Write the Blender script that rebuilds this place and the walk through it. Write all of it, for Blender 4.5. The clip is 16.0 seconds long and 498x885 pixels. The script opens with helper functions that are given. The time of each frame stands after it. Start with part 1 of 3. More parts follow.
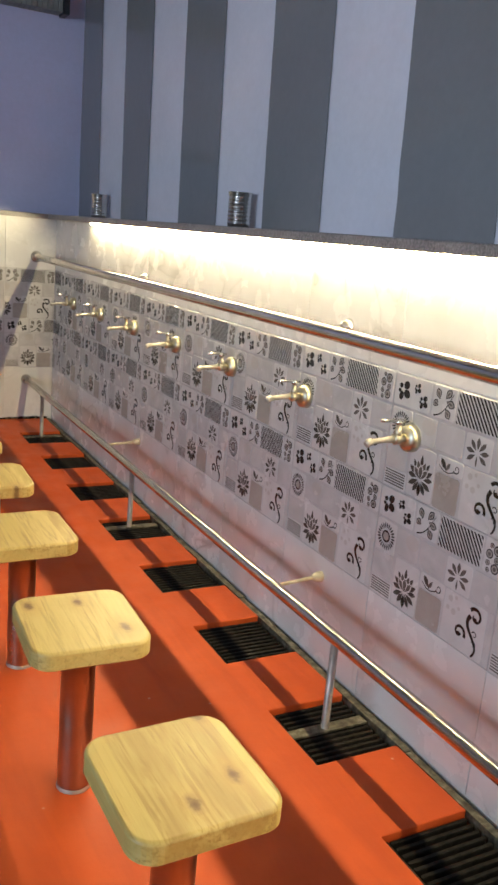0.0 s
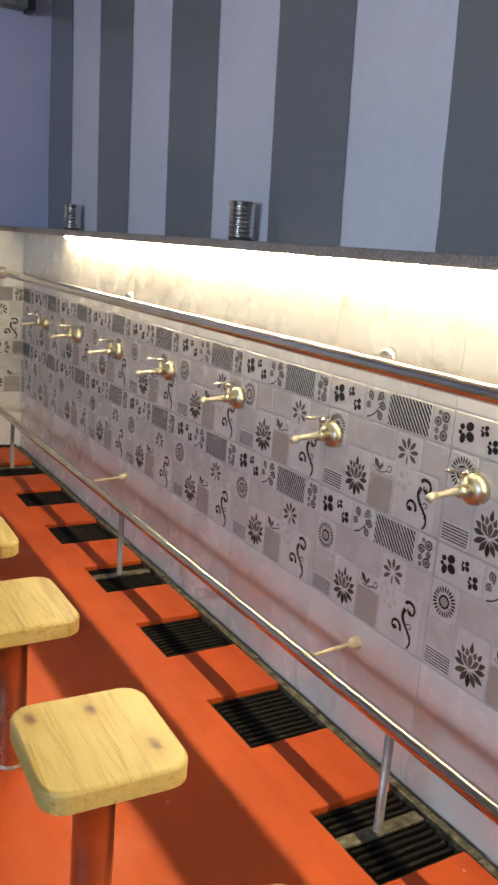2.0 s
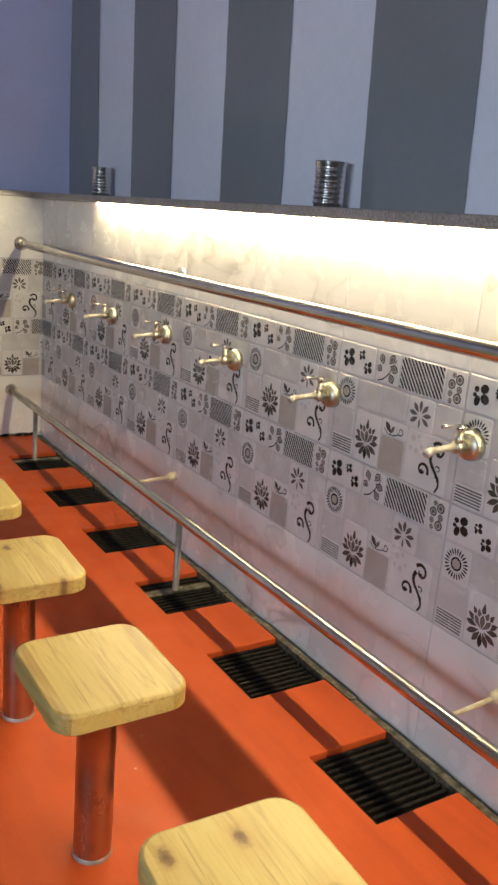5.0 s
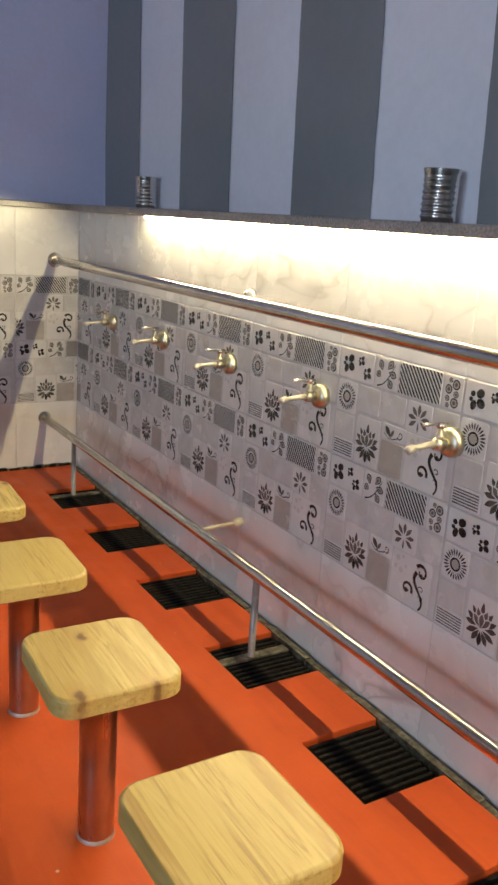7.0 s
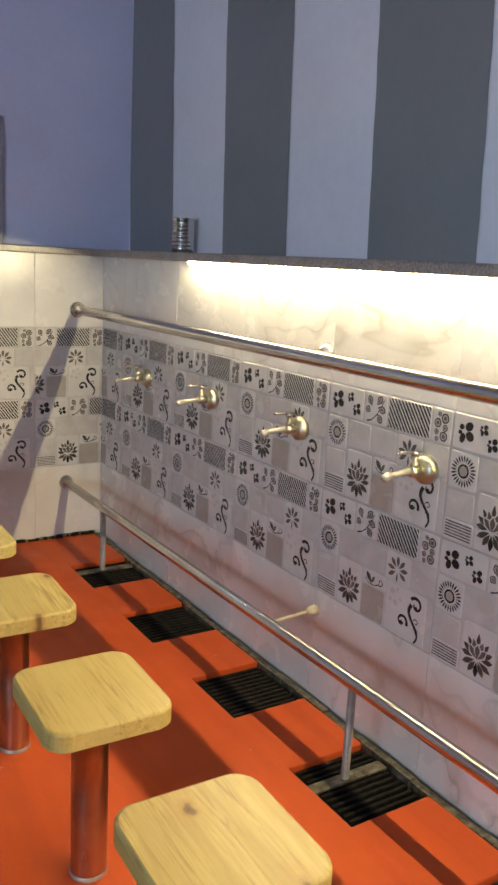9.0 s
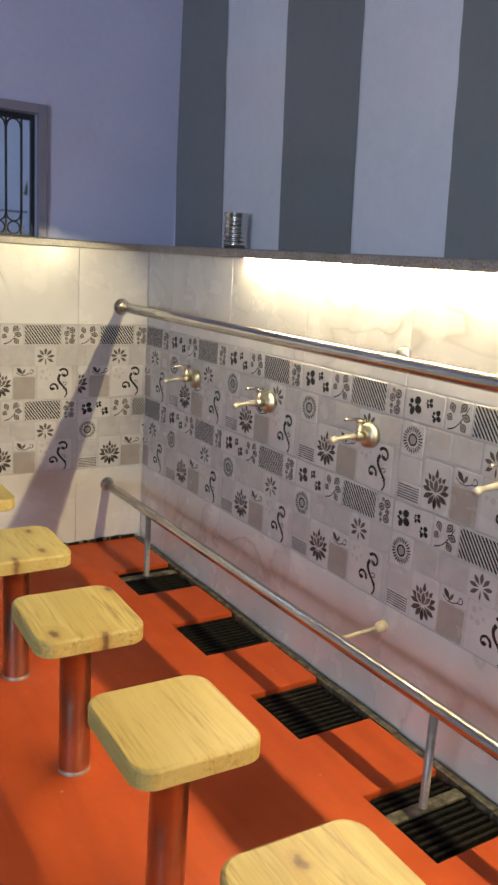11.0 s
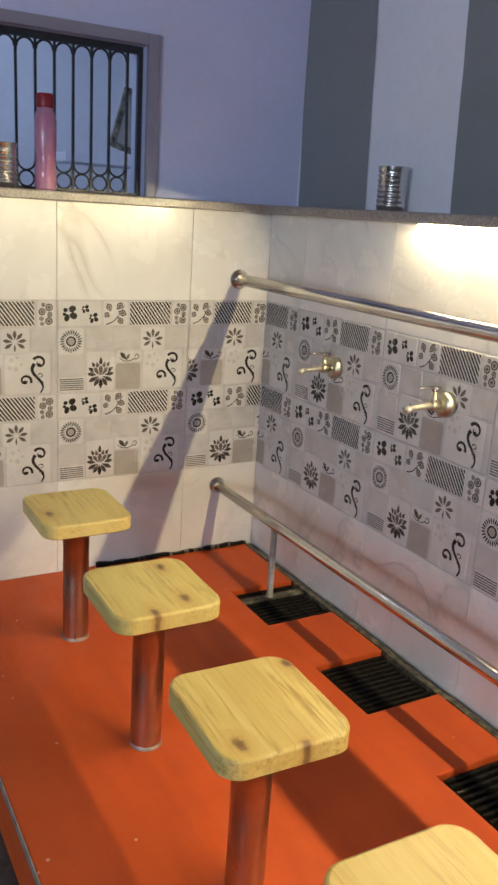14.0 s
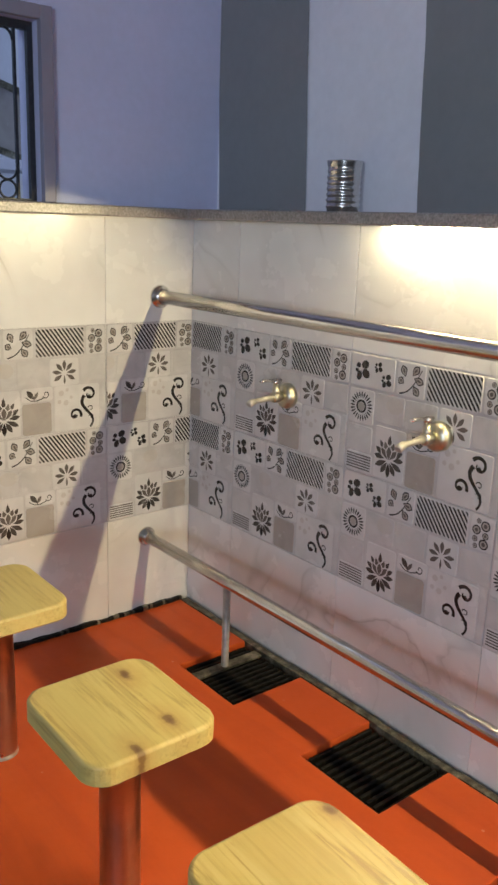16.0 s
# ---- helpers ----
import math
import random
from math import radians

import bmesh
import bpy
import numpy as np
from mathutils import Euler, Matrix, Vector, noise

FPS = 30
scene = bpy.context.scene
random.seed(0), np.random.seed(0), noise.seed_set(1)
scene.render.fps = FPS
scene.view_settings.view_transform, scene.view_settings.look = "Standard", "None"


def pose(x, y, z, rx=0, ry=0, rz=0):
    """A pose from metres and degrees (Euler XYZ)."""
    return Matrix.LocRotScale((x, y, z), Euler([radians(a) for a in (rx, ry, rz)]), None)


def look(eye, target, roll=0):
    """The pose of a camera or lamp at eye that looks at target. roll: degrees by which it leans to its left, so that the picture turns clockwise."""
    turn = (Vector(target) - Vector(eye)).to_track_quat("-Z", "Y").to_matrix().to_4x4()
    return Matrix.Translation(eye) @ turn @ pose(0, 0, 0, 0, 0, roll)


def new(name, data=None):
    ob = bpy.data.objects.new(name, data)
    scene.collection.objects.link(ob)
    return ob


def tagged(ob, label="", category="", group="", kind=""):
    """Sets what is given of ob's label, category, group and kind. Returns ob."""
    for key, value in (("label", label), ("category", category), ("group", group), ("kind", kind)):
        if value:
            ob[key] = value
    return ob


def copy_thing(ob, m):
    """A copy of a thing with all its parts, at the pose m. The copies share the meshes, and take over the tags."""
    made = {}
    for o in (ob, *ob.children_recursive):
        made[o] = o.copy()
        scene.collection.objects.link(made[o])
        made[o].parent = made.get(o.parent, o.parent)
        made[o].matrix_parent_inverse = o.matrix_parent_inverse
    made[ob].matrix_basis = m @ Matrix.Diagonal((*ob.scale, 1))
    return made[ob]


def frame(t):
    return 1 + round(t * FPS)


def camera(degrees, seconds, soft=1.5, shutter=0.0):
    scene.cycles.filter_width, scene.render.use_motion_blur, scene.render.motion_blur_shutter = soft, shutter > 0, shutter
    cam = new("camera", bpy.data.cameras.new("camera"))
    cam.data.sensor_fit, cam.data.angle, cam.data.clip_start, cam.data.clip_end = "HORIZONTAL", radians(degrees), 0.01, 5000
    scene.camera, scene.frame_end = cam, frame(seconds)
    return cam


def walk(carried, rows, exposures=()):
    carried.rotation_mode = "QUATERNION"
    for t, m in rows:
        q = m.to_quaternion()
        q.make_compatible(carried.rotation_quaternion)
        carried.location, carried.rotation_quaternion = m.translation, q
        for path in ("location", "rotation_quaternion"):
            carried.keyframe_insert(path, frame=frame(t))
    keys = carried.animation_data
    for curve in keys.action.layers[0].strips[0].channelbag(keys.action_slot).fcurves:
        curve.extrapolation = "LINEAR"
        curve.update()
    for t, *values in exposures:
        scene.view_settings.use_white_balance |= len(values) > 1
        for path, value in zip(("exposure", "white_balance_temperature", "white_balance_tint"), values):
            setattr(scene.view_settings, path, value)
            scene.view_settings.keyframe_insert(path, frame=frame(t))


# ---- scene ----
cam = camera(33.6, 16.0, soft=2.8)
PATH = [
    (0, (-1.304, -5.066, 1.211), (-0.381, -3.358, 0.73), 5.1),
    (0.5, (-1.352, -4.963, 1.221), (-0.34, -3.299, 0.765), 4.1),
    (1, (-1.393, -4.89, 1.222), (-0.354, -3.25, 0.741), 4.8),
    (1.5, (-1.376, -4.8, 1.211), (-0.373, -3.14, 0.721), 4.9),
    (2, (-1.287, -4.682, 1.215), (-0.277, -3.016, 0.762), 4.6),
    (2.5, (-1.274, -4.59, 1.204), (-0.232, -2.952, 0.723), 5.9),
    (3, (-1.304, -4.492, 1.207), (-0.15, -2.926, 0.741), 4.4),
    (3.5, (-1.346, -4.423, 1.22), (-0.159, -2.882, 0.756), 4.2),
    (4, (-1.392, -4.367, 1.22), (-0.267, -2.794, 0.711), 4.6),
    (4.5, (-1.35, -4.271, 1.191), (-0.314, -2.641, 0.671), 4.9),
    (6.8, (-1.322, -3.864, 1.217), (-0.29, -2.231, 0.698), 4.4),
    (7, (-1.354, -3.784, 1.211), (-0.332, -2.143, 0.699), 4.0),
    (7.5, (-1.397, -3.611, 1.214), (-0.418, -1.954, 0.669), 5.0),
    (8, (-1.401, -3.489, 1.182), (-0.408, -1.837, 0.65), 5.5),
    (8.5, (-1.361, -3.396, 1.21), (-0.291, -1.78, 0.712), 3.2),
    (9, (-1.384, -3.336, 1.214), (-0.322, -1.695, 0.792), 3.1),
    (11.3, (-1.453, -3.095, 1.212), (-0.424, -1.438, 0.77), 3.7),
    (11.5, (-1.376, -3.048, 1.224), (-0.396, -1.368, 0.758), 3.2),
    (12, (-1.336, -2.974, 1.214), (-0.444, -1.256, 0.71), 2.8),
    (12.5, (-1.359, -2.872, 1.211), (-0.426, -1.185, 0.679), 4.1),
    (13, (-1.409, -2.724, 1.212), (-0.369, -1.077, 0.758), 2.4),
    (13.5, (-1.47, -2.617, 1.225), (-0.446, -0.975, 0.717), 2.7),
    (14, (-1.491, -2.542, 1.217), (-0.534, -0.87, 0.678), 3.6),
    (14.5, (-1.44, -2.433, 1.205), (-0.402, -0.796, 0.709), 2.8),
    (15, (-1.399, -2.308, 1.216), (-0.375, -0.671, 0.696), 2.0),
    (15.5, (-1.405, -2.222, 1.22), (-0.289, -0.656, 0.672), 3.4),
    (16, (-1.46, -2.078, 1.205), (-0.235, -0.583, 0.694), 2.1),
]
walk(cam, [(t, look(eye, target, roll)) for t, eye, target, roll in PATH],
     exposures=((0.0, 0.05), (8.0, 0.07), (12.5, 0.28), (16.0, 0.37)))

# ---- world and lamps ----
world = bpy.data.worlds.new("world")
scene.world = world
world.use_nodes = True
world.node_tree.nodes["Background"].inputs[0].default_value = (0.35, 0.45, 0.8, 1)
world.node_tree.nodes["Background"].inputs[1].default_value = 0.02


def area_lamp(name, m, sx, sy, power, colour):
    d = bpy.data.lights.new(name, "AREA")
    d.shape, d.size, d.size_y, d.energy, d.color = "RECTANGLE", sx, sy, power, colour
    ob = new(name, d)
    ob.matrix_world = m
    return ob


STRIP_START, STRIP_END = -0.80, -7.2
STRIP_X, STRIP_Z = -0.030, 1.205
LED, LED_GLOW = (1.0, 0.835, 0.475), 1430.0   # the tape's diodes give the warm light
# cool fill light added across the aisle; its real source is unknown
FILL_Y0, FILL_Y1, FILL_Z0, FILL_Z1 = -7.0, -4.0, 0.95, 2.05
area_lamp("window_daylight", pose(-6.06, (FILL_Y0 + FILL_Y1) / 2, (FILL_Z0 + FILL_Z1) / 2, 90, 0, -90), FILL_Y1 - FILL_Y0, FILL_Z1 - FILL_Z0, 172.0, (0.625, 0.755, 0.955))
# added lamp, itself unseen, that brightens the room behind the hatch
area_lamp("back_room_light", pose(-0.9, 1.2, 2.7), 0.12, 0.9, 11.0, (0.55, 0.72, 1.0))


# ---- materials ----
class Mat:
    def __init__(self, name, rough=0.5, metal=0.0, spec=0.5):
        self.m = bpy.data.materials.new(name)
        self.m.use_nodes = True
        self.n, self.l = self.m.node_tree.nodes, self.m.node_tree.links
        self.b = self.n["Principled BSDF"]
        self.b.inputs["Roughness"].default_value = rough
        self.b.inputs["Metallic"].default_value = metal
        self.b.inputs["Specular IOR Level"].default_value = spec
        self.co = self.n.new("ShaderNodeTexCoord")

    def coords(self, scale=(1, 1, 1), space="Object", shift=False):
        mp = self.n.new("ShaderNodeMapping")
        mp.inputs["Scale"].default_value = scale
        self.l.new(self.co.outputs[space], mp.inputs["Vector"])
        if shift:
            oi = self.n.new("ShaderNodeObjectInfo")
            mu = self.n.new("ShaderNodeMath")
            mu.operation = "MULTIPLY"
            mu.inputs[1].default_value = 37.0
            self.l.new(oi.outputs["Random"], mu.inputs[0])
            self.l.new(mu.outputs[0], mp.inputs["Location"])
        return mp.outputs[0]

    def noise(self, vec, scale, detail=4, rough=0.55, distort=0.0):
        t = self.n.new("ShaderNodeTexNoise")
        t.inputs["Scale"].default_value, t.inputs["Detail"].default_value = scale, detail
        t.inputs["Roughness"].default_value, t.inputs["Distortion"].default_value = rough, distort
        self.l.new(vec, t.inputs["Vector"])
        return t.outputs["Fac"]

    def ramp(self, fac, *stops):
        r = self.n.new("ShaderNodeValToRGB")
        e = r.color_ramp.elements
        while len(e) < len(stops):
            e.new(0.5)
        for el, (p, c) in zip(e, stops):
            el.position = p
            el.color = (*c, 1) if isinstance(c, tuple) else (c, c, c, 1)
        self.l.new(fac, r.inputs[0])
        return r.outputs[0]

    def mix(self, fac, a, b, mode="MIX"):
        x = self.n.new("ShaderNodeMix")
        x.data_type, x.blend_type = "RGBA", mode
        for sock, v in ((x.inputs[0], fac), (x.inputs[6], a), (x.inputs[7], b)):
            if isinstance(v, (int, float)):
                sock.default_value = v
            elif isinstance(v, tuple):
                sock.default_value = (*v, 1)
            else:
                self.l.new(v, sock)
        return x.outputs[2]

    def colour(self, v):
        if isinstance(v, tuple):
            self.b.inputs["Base Color"].default_value = (*v, 1)
        else:
            self.l.new(v, self.b.inputs["Base Color"])
        return self

    def roughness(self, v):
        self.l.new(v, self.b.inputs["Roughness"])
        return self

    def bump(self, h, strength=0.2, dist=0.002):
        bp = self.n.new("ShaderNodeBump")
        bp.inputs["Strength"].default_value, bp.inputs["Distance"].default_value = strength, dist
        self.l.new(h, bp.inputs["Height"])
        self.l.new(bp.outputs[0], self.b.inputs["Normal"])
        return self


def make_paint(name, col, rough):
    p = Mat(name, rough)
    v = p.coords()
    a = p.noise(v, 1.7, 5)
    b = p.noise(v, 42, 3)
    c = p.ramp(a, (0.25, tuple(x * 0.9 for x in col)), (0.75, tuple(min(1, x * 1.06) for x in col)))
    c = p.mix(0.12, c, p.ramp(b, (0.3, tuple(x * 0.75 for x in col)), (0.7, tuple(min(1, x * 1.1) for x in col))))
    p.colour(c).bump(p.noise(v, 160, 3), 0.12, 0.001)
    p.roughness(p.ramp(p.noise(v, 6, 3), (0.3, rough * 0.85), (0.7, rough * 1.2)))
    return p.m


M_WHITE = make_paint("white_wall_paint", (0.82, 0.82, 0.89), 0.42)
M_GREY = make_paint("grey_stripe_paint", (0.24, 0.245, 0.25), 0.17)
M_LILAC = make_paint("lilac_wall_paint", (0.65, 0.67, 0.91), 0.42)
# mid grey instead of white, to limit light bounced off the unseen ceiling
M_CEIL = make_paint("ceiling_paint", (0.42, 0.42, 0.42), 0.6)
# dark colour chosen for the unseen walls, so they bounce less light
M_DIM = make_paint("low_bounce_wall_paint", (0.30, 0.32, 0.33), 0.5)
M_TRIMP = make_paint("lilac_frame_paint", (0.30, 0.28, 0.35), 0.4)


def make_marble(name):
    p = Mat(name, 0.16)
    v = p.coords((1, 1, 1), shift=True)
    # thin grey veins that fork, with a soft cloud along them
    base = p.ramp(p.noise(v, 4.0, 4), (0.3, (0.69, 0.67, 0.64)), (0.7, (0.79, 0.78, 0.76)))
    warp = p.noise(p.coords((1, 1, 1.6), shift=True), 1.7, 3, 0.5, 1.0)
    vein = p.ramp(warp, (0.470, 0.0), (0.492, 0.55), (0.500, 1.0), (0.506, 0.35), (0.56, 0.0))
    gate = p.ramp(p.noise(v, 2.4, 2), (0.44, 0.0), (0.60, 0.85))
    both = p.mix(1.0, vein, gate, "MULTIPLY")
    p.colour(p.mix(both, base, (0.47, 0.45, 0.42)))
    p.roughness(p.ramp(p.noise(v, 9, 4), (0.3, 0.18), (0.7, 0.32)))
    p.bump(p.noise(v, 14, 2), 0.05, 0.002)
    return p.m


M_MARBLE = make_marble("marble_tile_glaze")


def make_cell(name, lo, hi):
    p = Mat(name, 0.15)
    v = p.coords((1, 1, 1), shift=True)
    p.colour(p.ramp(p.noise(v, 11, 5, 0.6, 0.6), (0.3, lo), (0.7, hi)))
    p.roughness(p.ramp(p.noise(v, 14, 4), (0.3, 0.16), (0.7, 0.30)))
    p.bump(p.noise(v, 20, 2), 0.05, 0.002)
    return p.m


M_CELL = make_cell("patterned_tile_glaze", (0.45, 0.435, 0.425), (0.57, 0.555, 0.54))
M_CELL2 = make_cell("patterned_tile_light_glaze", (0.54, 0.525, 0.51), (0.64, 0.625, 0.61))
M_INK = make_cell("dark_print", (0.016, 0.013, 0.011), (0.034, 0.028, 0.024))
M_INK2 = make_cell("grey_print", (0.09, 0.078, 0.067), (0.15, 0.13, 0.115))
M_BEIGE = make_cell("beige_print", (0.33, 0.295, 0.265), (0.41, 0.375, 0.34))
M_INK15 = make_cell("brown_print", (0.05, 0.042, 0.036), (0.085, 0.073, 0.063))
M_PALE = make_cell("pale_print", (0.46, 0.43, 0.40), (0.54, 0.51, 0.48))
p = Mat("grout", 0.8)
p.colour(p.ramp(p.noise(p.coords(), 60, 4), (0.3, (0.62, 0.60, 0.57)), (0.7, (0.76, 0.74, 0.71))))
M_GROUT = p.m

p = Mat("orange_floor_paint", 0.5, 0.0, 0.22)
v = p.coords()
c = p.ramp(p.noise(v, 1.9, 6, 0.6), (0.3, (0.56, 0.084, 0.017)), (0.7, (0.69, 0.112, 0.022)))
st = p.ramp(p.noise(v, 11, 5, 0.65), (0.35, 0.0), (0.8, 0.5))
c = p.mix(st, c, (0.54, 0.085, 0.02))
scuff = p.ramp(p.noise(p.coords((5, 0.7, 1)), 2.2, 5, 0.6, 0.4), (0.46, 0.0), (0.72, 0.55))
c = p.mix(scuff, c, (0.44, 0.062, 0.018))
speck = p.n.new("ShaderNodeTexVoronoi")
speck.inputs["Scale"].default_value = 13
p.l.new(v, speck.inputs["Vector"])
sp = p.ramp(speck.outputs["Distance"], (0.035, 1.0), (0.06, 0.0))
gate = p.ramp(p.noise(v, 5, 2), (0.5, 0.0), (0.6, 0.8))
c = p.mix(p.mix(1.0, sp, gate, "MULTIPLY"), c, (0.72, 0.50, 0.38))
p.colour(c).bump(p.noise(v, 55, 5), 0.28, 0.002)
p.roughness(p.ramp(p.noise(v, 7, 4), (0.3, 0.38), (0.7, 0.62)))
M_ORANGE = p.m

p = Mat("dark_floor_stone", 0.35)
v = p.coords()
p.colour(p.ramp(p.noise(v, 30, 6, 0.7), (0.35, (0.035, 0.04, 0.042)), (0.7, (0.10, 0.11, 0.11))))
M_DARKFLOOR = p.m

p = Mat("granite", 0.3)
v = p.coords()
c = p.ramp(p.noise(v, 150, 3, 0.7), (0.35, (0.12, 0.10, 0.09)), (0.55, (0.32, 0.28, 0.25)), (0.75, (0.52, 0.47, 0.43)))
c = p.mix(0.4, c, p.ramp(p.noise(v, 12, 3), (0.3, (0.20, 0.175, 0.155)), (0.7, (0.40, 0.355, 0.325))))
p.colour(c)
M_GRANITE = p.m

p = Mat("stainless_steel", 0.2, 1.0)
v = p.coords((1, 1, 1), shift=True)
p.colour(p.ramp(p.noise(v, 7, 4), (0.3, (0.56, 0.53, 0.50)), (0.7, (0.72, 0.70, 0.67))))
p.roughness(p.ramp(p.noise(v, 24, 5), (0.3, 0.20), (0.7, 0.25)))
M_STEEL = p.m

p = Mat("brushed_steel_post", 0.3, 1.0)
v = p.coords((1, 1, 1), shift=True)
p.colour(p.ramp(p.noise(v, 9, 5), (0.3, (0.38, 0.315, 0.255)), (0.7, (0.53, 0.455, 0.385))))
p.roughness(p.ramp(p.noise(p.coords((12, 12, 3), shift=True), 2, 3), (0.3, 0.27), (0.7, 0.33)))
M_POST = p.m

p = Mat("dull_galvanised_steel", 0.5, 0.6)
v = p.coords()
p.colour(p.ramp(p.noise(v, 30, 5), (0.3, (0.34, 0.31, 0.27)), (0.7, (0.56, 0.53, 0.48))))
M_DULL = p.m

p = Mat("dull_brass_chrome", 0.22, 1.0)
v = p.coords(shift=True)
p.colour(p.ramp(p.noise(v, 40, 4), (0.3, (0.42, 0.39, 0.29)), (0.7, (0.66, 0.63, 0.52))))
p.roughness(p.ramp(p.noise(v, 90, 3), (0.3, 0.28), (0.7, 0.46)))
M_TAP = p.m

p = Mat("drain_iron", 0.55, 0.0, 0.1)
v = p.coords()
p.colour(p.ramp(p.noise(v, 60, 5), (0.3, (0.006, 0.0055, 0.005)), (0.7, (0.022, 0.02, 0.017))))
p.bump(p.noise(v, 120, 3), 0.3, 0.002)
M_IRON = p.m

p = Mat("worn_drain_frame", 0.45, 0.5)
v = p.coords()
p.colour(p.ramp(p.noise(v, 35, 6, 0.7), (0.35, (0.04, 0.036, 0.024)), (0.52, (0.17, 0.155, 0.105)), (0.72, (0.42, 0.39, 0.30))))
p.bump(p.noise(v, 90, 4), 0.3, 0.002)
M_FRAME = p.m
# near-black channel colour, faintly mottled
p = Mat("near_black_channel", 0.3)
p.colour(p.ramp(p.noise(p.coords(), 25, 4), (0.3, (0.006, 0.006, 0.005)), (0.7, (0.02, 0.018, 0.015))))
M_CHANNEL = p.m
p = Mat("cream_rod", 0.4)
p.colour(p.ramp(p.noise(p.coords(), 50, 4), (0.3, (0.50, 0.42, 0.28)), (0.7, (0.72, 0.64, 0.48))))
M_CREAM = p.m


def make_wood():
    p = Mat("pine_wood", 0.42)
    v = p.coords((1, 1, 1), shift=True)
    # three glued boards across the seat, each of its own tone
    sep = p.n.new("ShaderNodeSeparateXYZ")
    p.l.new(p.coords(), sep.inputs[0])
    oi = p.n.new("ShaderNodeObjectInfo")
    ad = p.n.new("ShaderNodeMath")
    ad.operation = "MULTIPLY_ADD"
    p.l.new(sep.outputs[0], ad.inputs[0])
    ad.inputs[1].default_value = 11.0
    p.l.new(oi.outputs["Random"], ad.inputs[2])
    fl = p.n.new("ShaderNodeMath")
    fl.operation = "FLOOR"
    p.l.new(ad.outputs[0], fl.inputs[0])
    wn = p.n.new("ShaderNodeTexWhiteNoise")
    wn.noise_dimensions = "2D"
    cb = p.n.new("ShaderNodeCombineXYZ")
    p.l.new(fl.outputs[0], cb.inputs[0])
    p.l.new(oi.outputs["Random"], cb.inputs[1])
    p.l.new(cb.outputs[0], wn.inputs["Vector"])
    board = p.ramp(wn.outputs["Value"], (0.0, (0.46, 0.285, 0.09)), (0.22, (0.58, 0.40, 0.13)), (0.34, (0.70, 0.52, 0.18)), (0.6, (0.73, 0.56, 0.20)), (1.0, (0.78, 0.61, 0.245)))
    grain = p.noise(p.coords((22, 1.3, 22), shift=True), 5, 6, 0.6, 0.7)
    lines = p.ramp(grain, (0.36, (0.40, 0.25, 0.075)), (0.47, (0.66, 0.48, 0.17)), (0.56, (0.76, 0.59, 0.24)), (0.7, (0.80, 0.65, 0.30)))
    flame = p.ramp(p.noise(p.coords((7, 1.0, 7), shift=True), 2.2, 3, 0.5, 1.2), (0.40, 0.18), (0.62, 0.75))
    c = p.mix(flame, board, lines)
    tone = p.ramp(oi.outputs["Random"], (0.0, (0.86, 0.80, 0.72)), (0.35, (1.0, 1.0, 1.0)), (1.0, (0.95, 0.97, 0.93)))
    c = p.mix(1.0, c, tone, "MULTIPLY")
    c = p.mix(1.0, c, (0.86, 0.87, 0.80), "MULTIPLY")
    # knots
    kv = p.coords((9, 5, 9), shift=True)
    vo = p.n.new("ShaderNodeTexVoronoi")
    vo.inputs["Scale"].default_value = 1.0
    vo.voronoi_dimensions = "2D"
    p.l.new(kv, vo.inputs["Vector"])
    wob = p.n.new("ShaderNodeMath")
    wob.operation = "MULTIPLY_ADD"
    p.l.new(p.noise(v, 60, 3), wob.inputs[0])
    wob.inputs[1].default_value = 0.13
    p.l.new(vo.outputs["Distance"], wob.inputs[2])
    k = p.ramp(wob.outputs[0], (0.085, 1.0), (0.13, 0.75), (0.155, 0.25), (0.21, 0.0))
    g = p.ramp(vo.outputs["Color"], (0.56, 0.0), (0.57, 1.0))
    halo = p.ramp(wob.outputs[0], (0.15, 0.6), (0.42, 0.0))
    c = p.mix(p.mix(1.0, halo, g, "MULTIPLY"), c, (0.50, 0.31, 0.09))
    c = p.mix(p.mix(1.0, k, g, "MULTIPLY"), c, (0.17, 0.085, 0.03))
    p.colour(c).bump(grain, 0.12, 0.001)
    p.roughness(p.ramp(grain, (0.3, 0.36), (0.7, 0.5)))
    return p.m


M_WOOD = make_wood()
p = Mat("black_iron_paint", 0.4)
p.colour(p.ramp(p.noise(p.coords(), 40, 4), (0.3, (0.012, 0.013, 0.018)), (0.7, (0.03, 0.032, 0.04))))
M_BLACK = p.m
p = Mat("pink_plastic", 0.18)
p.colour(p.ramp(p.noise(p.coords(), 14, 3), (0.3, (0.72, 0.28, 0.44)), (0.7, (0.85, 0.45, 0.58))))
p.b.inputs["Transmission Weight"].default_value = 0.35
M_PINK = p.m
p = Mat("red_cap", 0.35)
p.colour((0.32, 0.02, 0.03))
M_RED = p.m
p = Mat("grey_slat_metal", 0.5)
p.colour(p.ramp(p.noise(p.coords(), 18, 4), (0.3, (0.20, 0.20, 0.18)), (0.7, (0.30, 0.30, 0.27))))
M_SLAT = p.m
p = Mat("led_tape", 0.5)
p.colour((0.85, 0.80, 0.6))
M_TAPE = p.m
p = Mat("diode_glow", 0.5)
p.b.inputs["Base Color"].default_value = (0.8, 0.75, 0.6, 1)
p.b.inputs["Emission Color"].default_value = (*LED, 1)
p.b.inputs["Emission Strength"].default_value = LED_GLOW
M_DIODE = p.m


